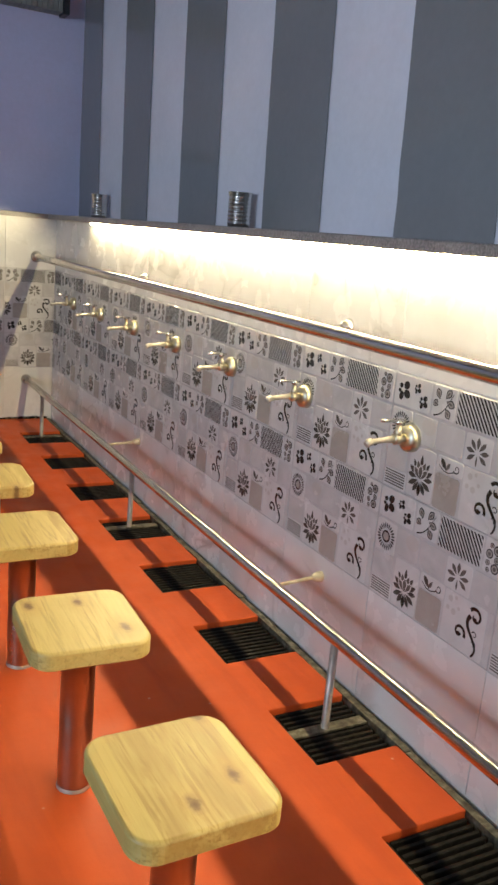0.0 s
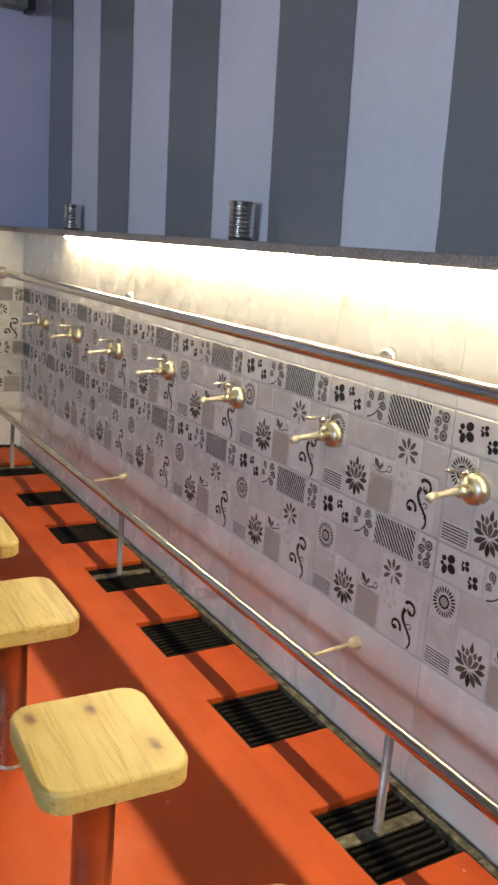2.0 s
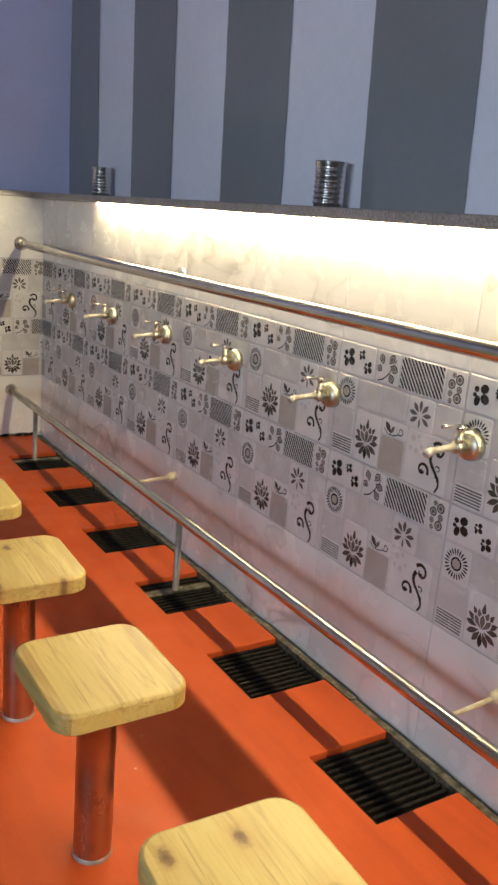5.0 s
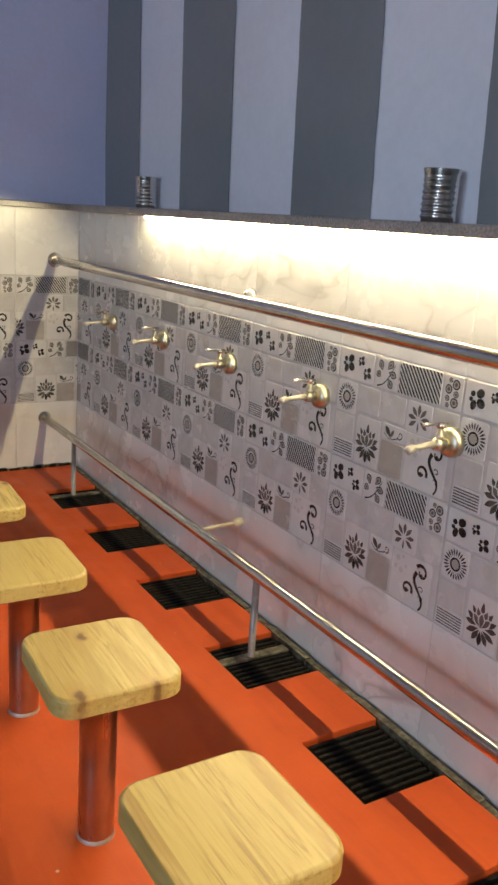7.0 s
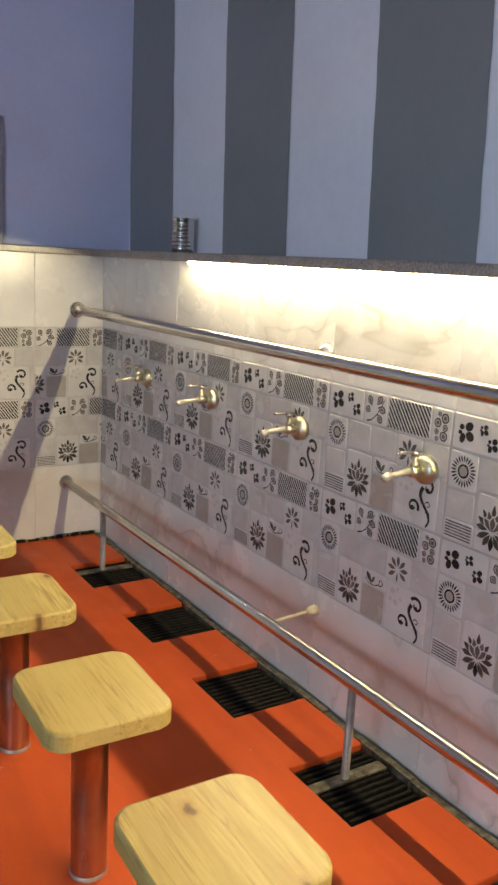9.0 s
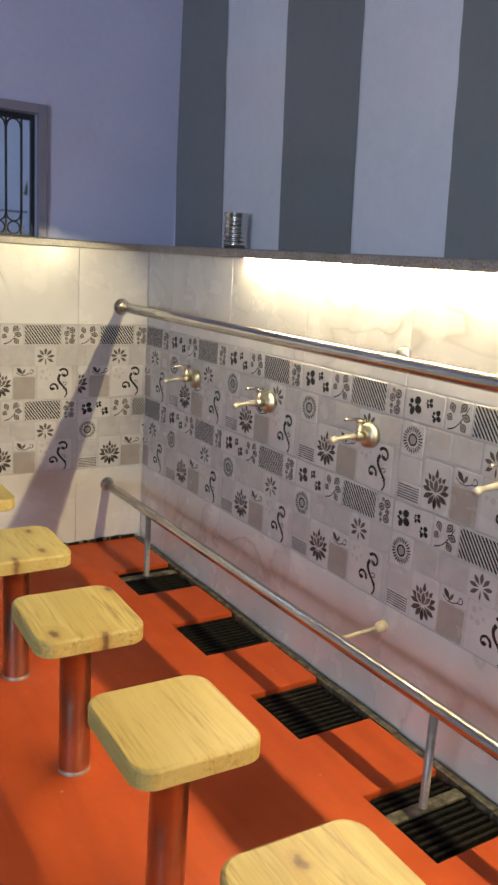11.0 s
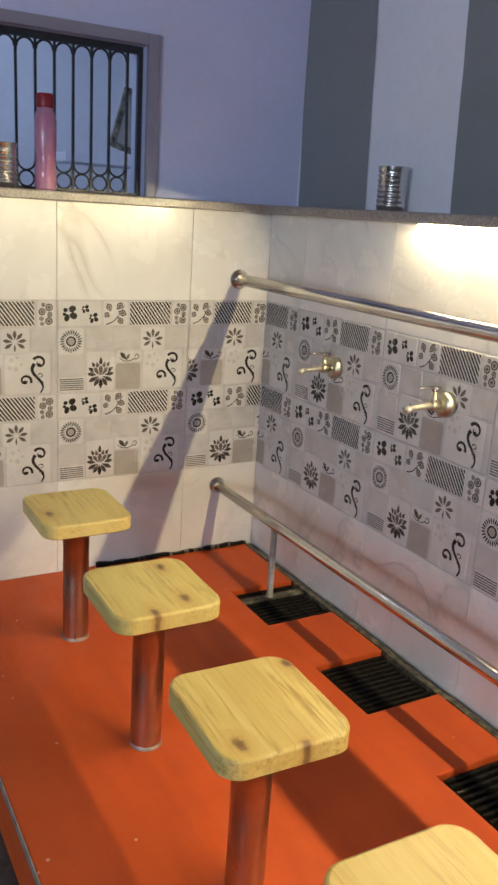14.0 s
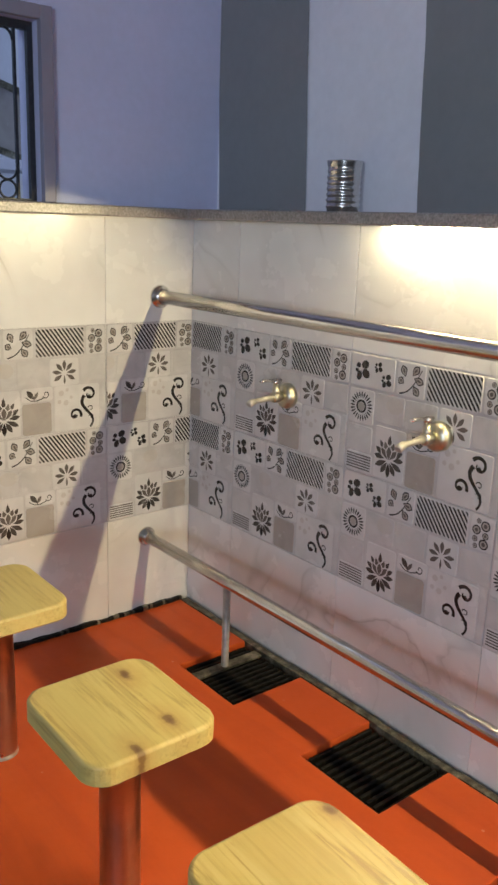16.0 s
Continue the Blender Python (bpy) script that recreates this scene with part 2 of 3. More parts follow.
# ---- mesh helpers ----
class Build:
    """Collects verts and faces with material slots."""

    def __init__(self, *mats):
        self.v, self.f, self.mi, self.sm, self.mats = [], [], [], [], mats

    def face(self, pts, mat=0, smooth=False):
        n = len(self.v)
        self.v += [tuple(q) for q in pts]
        self.f.append(tuple(range(n, n + len(pts))))
        self.mi.append(mat)
        self.sm.append(smooth)

    def box(self, x0, x1, y0, y1, z0, z1, mat=0):
        n = len(self.v)
        self.v += [(x, y, z) for z in (z0, z1) for x, y in ((x0, y0), (x1, y0), (x1, y1), (x0, y1))]
        for q in ((3, 2, 1, 0), (4, 5, 6, 7), (0, 1, 5, 4), (1, 2, 6, 5), (2, 3, 7, 6), (3, 0, 4, 7)):
            self.f.append(tuple(n + i for i in q))
            self.mi.append(mat)
            self.sm.append(False)

    def tube(self, pts, radii, seg=16, mat=0, caps=True):
        """A round bar along points; radii: one, or one a point."""
        pts = [Vector(q) for q in pts]
        if not isinstance(radii, (list, tuple)):
            radii = [radii] * len(pts)
        n0 = len(self.v)
        up = None
        for i, q in enumerate(pts):
            d = (pts[min(i + 1, len(pts) - 1)] - pts[max(i - 1, 0)])
            d = d.normalized() if d.length > 1e-9 else Vector((0, 0, 1))
            if up is None:
                up = d.orthogonal().normalized()
            s = d.cross(up)
            s = s.normalized() if s.length > 1e-6 else d.orthogonal().normalized()
            up = s.cross(d).normalized()
            for k in range(seg):
                a = 2 * math.pi * k / seg
                self.v.append(tuple(q + radii[i] * (math.cos(a) * up + math.sin(a) * s)))
        for i in range(len(pts) - 1):
            for k in range(seg):
                k2 = (k + 1) % seg
                self.f.append((n0 + i * seg + k, n0 + (i + 1) * seg + k, n0 + (i + 1) * seg + k2, n0 + i * seg + k2))
                self.mi.append(mat)
                self.sm.append(True)
        if caps:
            self.f.append(tuple(n0 + k for k in range(seg)))
            self.f.append(tuple(n0 + (len(pts) - 1) * seg + k for k in reversed(range(seg))))
            self.mi += [mat, mat]
            self.sm += [False, False]

    def lathe(self, profile, seg=32, mat=0, centre=(0, 0)):
        """Turned shape round z: (radius, z) from bottom to top."""
        n0 = len(self.v)
        for r, z in profile:
            for k in range(seg):
                a = 2 * math.pi * k / seg
                self.v.append((centre[0] + r * math.cos(a), centre[1] + r * math.sin(a), z))
        for i in range(len(profile) - 1):
            for k in range(seg):
                k2 = (k + 1) % seg
                self.f.append((n0 + i * seg + k, n0 + i * seg + k2, n0 + (i + 1) * seg + k2, n0 + (i + 1) * seg + k))
                self.mi.append(mat)
                self.sm.append(True)

    def mesh(self, name, bevel=0.0, cut=None):
        me = bpy.data.meshes.new(name)
        me.from_pydata(self.v, [], self.f)
        for m in self.mats:
            me.materials.append(m)
        me.polygons.foreach_set("material_index", self.mi)
        me.polygons.foreach_set("use_smooth", self.sm)
        bm = bmesh.new()
        bm.from_mesh(me)
        for co, no in cut or ():
            bmesh.ops.bisect_plane(bm, geom=bm.verts[:] + bm.edges[:] + bm.faces[:], plane_co=co, plane_no=no, clear_outer=True)
        if bevel:
            sharp = [e for e in bm.edges if len(e.link_faces) == 2 and e.calc_face_angle(0) > 0.7]
            bmesh.ops.bevel(bm, geom=sharp, offset=bevel, segments=2, affect="EDGES", profile=0.6)
        bm.to_mesh(me)
        bm.free()
        me.update()
        return me

    def make(self, name, parent=None, bevel=0.0):
        ob = new(name, self.mesh(name, bevel))
        ob.parent = parent
        return ob


def structure(ob, label, category):
    return tagged(ob, label, category, kind="structure")


def slab(name, mat, x0, x1, y0, y1, z0, z1, label, category, bevel=0.0):
    b = Build(mat)
    b.box(x0, x1, y0, y1, z0, z1)
    return structure(b.make(name, bevel=bevel), label, category)


# ---- plan ----
BACK = -7.4          # wall behind the walker
LEFT = -6.0          # wall across the aisle
TOP = 2.8            # ceiling
UPX, UPY = 0.157, 0.098  # faces of the walls above the ledge
LEDGE_B, LEDGE_T, LIP = 1.213, 1.241, 0.072
PLAT = -1.163        # edge of the orange platform
AISLE = -0.15        # aisle floor
ROWS_Z = (0.0, 0.322, 0.620, 0.918, LEDGE_B)
TILE_W = 0.4545
SEAM_R = -0.2285     # first full seam on the tap wall
PITCH = 0.507        # taps, stools and drains

# ---- floor ----
slab("aisle_floor", M_DARKFLOOR, LEFT, PLAT, BACK, UPY, AISLE - 0.1, AISLE, "dark grey stone floor of the lower aisle", "floor")
GR_X0, GR_X1 = -0.272, -0.036
GRATES = [-0.480 - PITCH * i for i in range(13)]
GR_HALF = 0.123
comb = [(PLAT, BACK), (GR_X1, BACK)]
for g in reversed(GRATES):
    comb += [(GR_X1, g - GR_HALF), (GR_X0, g - GR_HALF), (GR_X0, g + GR_HALF), (GR_X1, g + GR_HALF)]
comb += [(GR_X1, -0.0005), (PLAT, -0.0005)]
b = Build(M_ORANGE)
n = len(comb)
b.v = [(x, y, z) for z in (AISLE - 0.05, 0.0) for x, y in comb]
b.f = [tuple(n + k for k in range(n))] + [(k, (k + 1) % n, n + (k + 1) % n, n + k) for k in range(n)]
b.mi, b.sm = [0] * (n + 1), [False] * (n + 1)
structure(b.make("floor", bevel=0.004), "raised orange painted concrete platform with slabs across the drain", "floor")
b = Build(M_DULL)
b.box(PLAT - 0.003, PLAT - 0.0005, BACK, -0.004, -0.020, 0.0012)
structure(b.make("platform_edge_trim"), "thin dull metal strip along the platform edge", "trim")
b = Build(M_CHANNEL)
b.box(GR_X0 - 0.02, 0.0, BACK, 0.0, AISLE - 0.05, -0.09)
structure(b.make("drain_channel"), "near-black drain channel under the gratings", "drain")


def make_grate():
    root = new("drain_grating")
    b = Build(M_IRON)
    b.box(GR_X0 + 0.019, -0.042, -0.0045, 0.0045, -0.034, -0.014)
    me = b.mesh("bar", bevel=0.0015)
    for i in range(12):
        ob = new("bar", me)
        ob.parent = root
        ob.matrix_basis = pose(0, -GR_HALF + 0.010 + i * (2 * GR_HALF - 0.02) / 11, 0)
    b = Build(M_IRON)
    b.box(GR_X0 + 0.004, GR_X0 + 0.018, -GR_HALF, GR_HALF, -0.040, -0.018)
    for x in (-0.19, -0.11):
        b.box(x - 0.004, x + 0.004, -GR_HALF, GR_HALF, -0.044, -0.036)
    b.make("tie_bar", root)
    return tagged(root, "black iron slotted drain grating sunk in the orange floor", "drain grating", "drain gratings along the wall")


grate = make_grate()
grate.matrix_basis = pose(0, GRATES[0], 0)
for g in GRATES[1:]:
    copy_thing(grate, pose(0, g, 0))

# worn metal edge that runs along the foot of the tap wall
edge_rng = random.Random(11)
b = Build(M_FRAME, M_IRON)
y = -0.012
while y > BACK + 0.2:
    ln = edge_rng.uniform(0.10, 0.24)
    w = edge_rng.uniform(-0.0015, 0.0015)
    b.box(-0.033 + w, -0.012 + w, y - ln, y - 0.0006, -0.085, -0.002 + edge_rng.uniform(-0.002, 0.003))
    b.box(-0.012, -0.0045, y - ln, y, -0.08, -0.012 + edge_rng.uniform(0, 0.008), 1)
    y -= ln
structure(b.make("drain_edge", bevel=0.0012), "worn grimy metal edge between the drain and the tiled wall", "trim")

# dark dirty joint at the foot of the far wall
b = Build(M_IRON, M_FRAME)
for i in range(62):
    x = -0.62 + i * 0.0095
    h = 0.011 + 0.008 * noise.noise(Vector((i * 0.17, 1.7, 0))) + 0.002 * edge_rng.random()
    b.box(x, x + 0.0096, -0.016 - 0.006 * noise.noise(Vector((i * 0.21, 5.1, 0))), -0.0035, -0.002, h, 1 if edge_rng.random() < 0.22 else 0)
structure(b.make("grimy_joint"), "black grimy joint between floor and tiled wall", "trim")

# ---- walls ----
slab("wall_right_lower", M_GROUT, 0.0, 0.30, BACK, 0.0, AISLE - 0.1, LEDGE_B, "tiled lower wall with taps", "wall")
slab("wall_far_lower", M_GROUT, LEFT, 0.30, 0.0, 0.32, AISLE - 0.1, LEDGE_B, "tiled lower end wall", "wall")
# unseen wall across the aisle, with an opening added for the fill light
b = Build(M_DIM)
b.box(LEFT - 0.15, LEFT, BACK - 0.15, FILL_Y0, AISLE - 0.1, TOP)
b.box(LEFT - 0.15, LEFT, FILL_Y1, UPY, AISLE - 0.1, TOP)
b.box(LEFT - 0.15, LEFT, FILL_Y0, FILL_Y1, AISLE - 0.1, FILL_Z0)
b.box(LEFT - 0.15, LEFT, FILL_Y0, FILL_Y1, FILL_Z1, TOP)
structure(b.make("wall_left"), "unseen closing wall, darkened, with an opening added for the fill light", "wall")
slab("wall_back", M_DIM, LEFT, 0.30, BACK - 0.15, BACK, AISLE - 0.1, TOP, "unseen closing wall, darkened to cut bounced light", "wall")
slab("ceiling", M_CEIL, LEFT - 0.15, 0.45, BACK - 0.15, 2.4, TOP, TOP + 0.1, "unseen ceiling, toned down to mid grey to cut bounced light", "ceiling")

# upper tap wall, white, with grey stripes as a thin coat of paint
slab("wall_right_upper", M_WHITE, UPX, UPX + 0.18, BACK, UPY, LEDGE_T, TOP, "upper wall painted in white and grey vertical stripes", "wall")
rng = random.Random(5)
y = 0.082
i = 0
while y > BACK + 0.5:
    y1 = y - 0.3995
    b = Build(M_GREY)
    steps = 40
    def edge(base, ph):
        return [(min(UPY - 0.002, base + 0.048 * (TOP - LEDGE_T) * k / steps + 0.004 * noise.noise(Vector((k * 0.35, ph, 3.3)))), LEDGE_T + (TOP - LEDGE_T) * k / steps) for k in range(steps + 1)]
    ea, eb = edge(y, i * 7.1), edge(y1, i * 7.1 + 3.7)
    for k in range(steps):
        b.face([(UPX - 0.003, ea[k][0], ea[k][1]), (UPX - 0.003, eb[k][0], eb[k][1]), (UPX - 0.003, eb[k + 1][0], eb[k + 1][1]), (UPX - 0.003, ea[k + 1][0], ea[k + 1][1])])
    structure(b.make("stripe"), "dark grey painted vertical stripe on the white wall", "paint stripe")
    y -= 0.799
    i += 1

# far upper wall with a hatch opening
WX0, WX1, WZ1 = -1.30, -0.437, 1.695
b = Build(M_LILAC)
b.box(WX1, UPX + 0.18, UPY, UPY + 0.12, LEDGE_T, TOP)
b.box(LEFT - 0.15, WX0, UPY, UPY + 0.12, AISLE - 0.1, TOP)
b.box(WX0, WX1, UPY, UPY + 0.12, WZ1, TOP)
structure(b.make("wall_far_upper"), "lilac painted end wall with a barred hatch", "wall")
# frame round the hatch
b = Build(M_TRIMP)
b.box(WX1, WX1 + 0.034, UPY - 0.022, UPY + 0.001, LEDGE_T, WZ1 + 0.034)
b.box(WX0 - 0.034, WX0, UPY - 0.022, UPY + 0.001, LEDGE_T, WZ1 + 0.034)
b.box(WX0, WX1, UPY - 0.022, UPY + 0.001, WZ1, WZ1 + 0.034)
structure(b.make("window_1", bevel=0.003), "lilac painted frame round the barred hatch", "window frame")
# room behind the hatch
slab("back_room_floor", M_DARKFLOOR, -2.6, 0.3, UPY + 0.12, 2.3, AISLE - 0.1, AISLE, "dark floor of the room behind", "floor")
slab("back_room_wall_north", M_WHITE, -2.6, 0.45, 2.3, 2.4, AISLE, TOP, "pale wall of the room behind the hatch", "wall")
slab("back_room_wall_east", M_WHITE, 0.30, 0.45, UPY + 0.12, 2.3, AISLE, TOP, "pale wall of the room behind the hatch", "wall")
slab("back_room_wall_west", M_WHITE, -2.75, -2.6, UPY + 0.12, 2.4, AISLE, TOP, "pale wall of the room behind the hatch", "wall")

# ledge
b = Build(M_GRANITE)
b.box(-LIP, UPX, BACK, -LIP, LEDGE_B, LEDGE_T)
b.box(LEFT, UPX, -LIP, UPY + 0.12, LEDGE_B, LEDGE_T)
structure(b.make("ledge", bevel=0.004), "speckled brown granite ledge on top of the tiled wall", "ledge")
root = new("led_strip")
root.matrix_basis = pose(STRIP_X, STRIP_START, STRIP_Z)
b = Build(M_TAPE)
b.box(0.0015, 0.0085, STRIP_END - STRIP_START, 0, 0.001, LEDGE_B - STRIP_Z)
b.make("tape", root)
b = Build(M_DIODE)
ax, up = Vector((-0.93, 0, -0.37)), Vector((-0.37, 0, 0.93))   # the diodes face the aisle and the floor
for k in range(int((STRIP_START - STRIP_END) / 0.025)):
    at = Vector((0.0, -0.012 - 0.025 * k, 0.0032))
    back = [at + u * 0.0038 * up + Vector((0, w * 0.003, 0)) for u, w in ((-1, -1), (1, -1), (1, 1), (-1, 1))]
    front = [q + 0.0024 * ax for q in back]
    b.face(front)
    b.face([back[1], back[0], front[0], front[1]])
    b.face([back[3], back[2], front[2], front[3]])
tagged(b.make("diodes", root), "glowing warm white diodes")
tagged(root, "warm white light strip glued under the granite ledge", "light strip")


# ---- rails ----
def make_rail(name, x, z, r, label):
    root = new(name)
    root.matrix_basis = pose(x, 0, z)
    b = Build(M_STEEL)
    b.tube([(0, -0.002, 0)] + [(0, -0.5 * k, 0) for k in range(1, 15)], r, 24)
    b.make("bar", root)
    b = Build(M_STEEL)
    b.tube([(0, -0.0005, 0), (0, -0.006, 0), (0, -0.010, 0), (0, -0.016, 0), (0, -0.026, 0)], [r * 1.75, r * 1.75, r * 1.6, r * 1.25, r * 1.12], 28)
    b.make("end_flange", root)
    return tagged(root, label, "rail")


UR_X, UR_Z, LR_X, LR_Z = -0.118, 0.990, -0.163, 0.248
upper = make_rail("upper_rail", UR_X, UR_Z, 0.0195, "polished stainless steel rail on the tiled wall")
lower = make_rail("foot_rail", LR_X, LR_Z, 0.0175, "stainless steel foot rail above the drain gratings")
for y in (-1.60, -3.18, -4.76, -6.34):
    b = Build(M_CREAM)
    b.tube([(LR_X + 0.004, y, LR_Z + 0.002), (-0.012, y, LR_Z + 0.012)], 0.0055, 12)
    b.tube([(-0.034, y, LR_Z + 0.010), (-0.026, y, LR_Z + 0.011), (-0.018, y, LR_Z + 0.012), (-0.0005, y, LR_Z + 0.012)], [0.008, 0.012, 0.015, 0.016], 14)
    tie = b.make("wall_tie", lower)
    tie.matrix_parent_inverse = lower.matrix_basis.inverted()
    tagged(tie, "cream coloured rod tying the rail to the wall")
for y in (-0.423, -1.965, -3.507, -5.05):
    b = Build(M_DULL)
    b.tube([(LR_X, y, -0.016), (LR_X, y, -0.006), (LR_X, y, LR_Z - 0.008)], [0.0125, 0.0105, 0.0105], 14)
    post = b.make("post", lower)
    post.matrix_parent_inverse = lower.matrix_basis.inverted()
    b = Build(M_FRAME)
    b.box(GR_X0 + 0.004, -0.040, y - 0.017, y + 0.017, -0.0135, -0.007)
    bar = b.make("foot_bar", lower, bevel=0.0015)
    bar.matrix_parent_inverse = lower.matrix_basis.inverted()
    tagged(bar, "worn flat bar under the post")
for y in (-1.575, -3.177, -4.78, -6.38):
    b = Build(M_STEEL)
    b.tube([(UR_X + 0.010, y, UR_Z), (-0.016, y, UR_Z + 0.006)], 0.008, 14)
    br = b.make("bracket_arm", upper)
    br.matrix_parent_inverse = upper.matrix_basis.inverted()
    b = Build(M_STEEL)
    b.tube([(-0.030, y, UR_Z + 0.006), (-0.026, y, UR_Z + 0.006), (-0.016, y, UR_Z + 0.006), (-0.006, y, UR_Z + 0.006), (-0.0035, y, UR_Z + 0.006)], [0.008, 0.015, 0.021, 0.0245, 0.0245], 20)
    br = b.make("bracket_flange", upper)
    br.matrix_parent_inverse = upper.matrix_basis.inverted()


# ---- taps ----
def make_tap():
    root = new("tap")
    b = Build(M_TAP)   # deep wall cup, body and spout along -x
    b.tube([(-0.0006, 0, 0), (-0.010, 0, 0), (-0.019, 0, 0), (-0.024, 0, 0), (-0.026, 0, 0)], [0.0305, 0.0305, 0.028, 0.022, 0.014], 28)
    b.make("flange", root)
    b = Build(M_TAP)
    b.tube([(-0.022, 0, 0), (-0.034, 0, 0), (-0.036, 0, 0), (-0.052, 0, 0), (-0.055, 0, 0)], [0.0095, 0.0095, 0.0125, 0.0125, 0.008], 20)
    b.tube([(-0.044, 0, 0.006), (-0.044, 0, 0.020), (-0.044, 0, 0.022), (-0.044, 0, 0.034)], [0.0090, 0.0090, 0.0065, 0.0065], 18)
    b.make("body", root)
    b = Build(M_DULL)
    b.tube([(-0.053, 0, 0), (-0.078, 0, -0.001), (-0.102, 0, -0.003), (-0.112, 0, -0.004), (-0.1125, 0, -0.004), (-0.122, 0, -0.006), (-0.128, 0, -0.011)],
           [0.0078, 0.0066, 0.0060, 0.0060, 0.0082, 0.0085, 0.0080], 18)
    b.make("spout", root)
    b = Build(M_STEEL)
    b.tube([(-0.044, 0, 0.033), (-0.044, 0, 0.040), (-0.044, 0, 0.043)], [0.0090, 0.0095, 0.005], 18)
    b.tube([(-0.028, 0, 0.039), (-0.044, 0.001, 0.040), (-0.066, 0.002, 0.041), (-0.084, 0.003, 0.041), (-0.092, 0.004, 0.040)], [0.0035, 0.0045, 0.0036, 0.0045, 0.0028], 12)
    b.make("lever", root)
    return tagged(root, "brass wall tap with a chrome spout and lever", "tap", "taps along the wall")


tap = make_tap()
tap.matrix_basis = pose(-0.003, -0.462, 0.765) @ Matrix.Diagonal((1.08, 1.14, 1.14, 1))
for i in range(1, 13):
    copy_thing(tap, pose(-0.003, -0.462 - PITCH * i, 0.765, rng.uniform(-3, 3)))


# ---- stools ----
def make_stool():
    root = new("stool")
    w, rad, h, t = 0.1295, 0.043, 0.402, 0.040
    outline = []
    for cx, cy, a0 in ((w - rad, w - rad, 0), (-w + rad, w - rad, 90), (-w + rad, -w + rad, 180), (w - rad, -w + rad, 270)):
        for k in range(9):
            a = radians(a0 + 90 * k / 8)
            outline.append((cx + rad * math.cos(a), cy + rad * math.sin(a)))
    prof = [(-0.004, h - t), (0, h - t + 0.004), (0, h - 0.006), (-0.0015, h - 0.002), (-0.006, h)]
    b = Build(M_WOOD)
    n = len(outline)
    for inset, z in prof:
        k = 1 + inset / w
        b.v += [(x * k * 0.955, y * k * 1.035, z) for x, y in outline]
    for i in range(len(prof) - 1):
        for j in range(n):
            j2 = (j + 1) % n
            b.f.append((i * n + j, i * n + j2, (i + 1) * n + j2, (i + 1) * n + j))
            b.mi.append(0)
            b.sm.append(i != 1)
    b.f += [tuple(reversed(range(n))), tuple((len(prof) - 1) * n + j for j in range(n))]
    b.mi += [0, 0]
    b.sm += [False, False]
    b.make("seat", root)
    b = Build(M_POST)
    b.lathe([(0.0365, 0.0005), (0.0365, 0.18), (0.0365, h - t - 0.006), (0.055, h - t - 0.005), (0.055, h - t - 0.0005)], 36)
    b.make("post", root)
    # pale ring that stands in for the bright reflection at the post's foot
    b = Build(M_DULL)
    b.lathe([(0.0385, 0.0004), (0.0382, 0.004), (0.0374, 0.007), (0.0366, 0.009)], 28)
    b.make("weld_ring", root)
    return tagged(root, "square pine stool with rounded corners on a steel post", "stool", "stools along the platform")


stool = make_stool()
ST_X = -0.829
STOOLS = [-0.443, -0.985, -1.476, -1.970, -2.455, -2.952, -3.511, -4.055, -4.585, -5.10]
stool.matrix_basis = pose(ST_X, STOOLS[0], 0)
for y in STOOLS[1:]:
    copy_thing(stool, pose(ST_X + rng.uniform(-.004, .004), y, 0, 0, 0, rng.choice((0, 180)) + rng.uniform(-2.0, 2.0)))


# ---- things on the ledge ----
def make_tumbler():
    root = new("tumbler")
    b = Build(M_STEEL)
    prof = [(0.037, 0.0), (0.0405, 0.002)]
    for k in range(7):
        z = 0.010 + k * 0.0142
        prof += [(0.0405, z), (0.0435, z + 0.004), (0.0435, z + 0.008), (0.0405, z + 0.011)]
    prof += [(0.0435, 0.112), (0.0455, 0.124), (0.046, 0.126), (0.0445, 0.125), (0.0415, 0.11), (0.039, 0.006), (0.0, 0.005)]
    b.lathe([(0.0, 0.0)] + prof, 40)
    b.make("cup", root)
    return tagged(root, "ribbed stainless steel tumbler standing on the granite ledge", "tumbler", "tumblers on the ledge")


cup = make_tumbler()
cup.matrix_basis = pose(0.095, -0.522, LEDGE_T)
copy_thing(cup, pose(0.095, -2.245, LEDGE_T))
copy_thing(cup, pose(-0.905, 0.04, LEDGE_T))

root = new("bottle")
root.matrix_basis = pose(-0.775, 0.04, LEDGE_T)
b = Build(M_PINK)
b.lathe([(0.0, 0.0), (0.029, 0.001), (0.032, 0.006), (0.032, 0.06), (0.029, 0.075), (0.029, 0.10), (0.0325, 0.12), (0.0325, 0.20), (0.028, 0.22), (0.021, 0.232), (0.021, 0.237)], 28)
b.make("body", root)
b = Build(M_RED)
b.lathe([(0.0, 0.233), (0.0255, 0.233), (0.026, 0.237), (0.026, 0.268), (0.024, 0.272), (0.0, 0.273)], 28)
b.make("cap", root)
tagged(root, "pink plastic water bottle with a dark red cap", "bottle")

# ---- window grille ----
root = new("window_grille")
GY = UPY + 0.035
b = Build(M_BLACK)
b.box(WX1 - 0.016, WX1 - 0.001, GY - 0.008, GY + 0.008, LEDGE_T + 0.001, WZ1 - 0.001)
b.box(WX0 + 0.001, WX0 + 0.016, GY - 0.008, GY + 0.008, LEDGE_T + 0.001, WZ1 - 0.001)
b.box(WX0 + 0.016, WX1 - 0.016, GY - 0.008, GY + 0.008, WZ1 - 0.022, WZ1 - 0.001)
b.box(WX0 + 0.016, WX1 - 0.016, GY - 0.006, GY + 0.006, LEDGE_T + 0.001, LEDGE_T + 0.010)
b.make("frame", root)
x = WX1 - 0.050
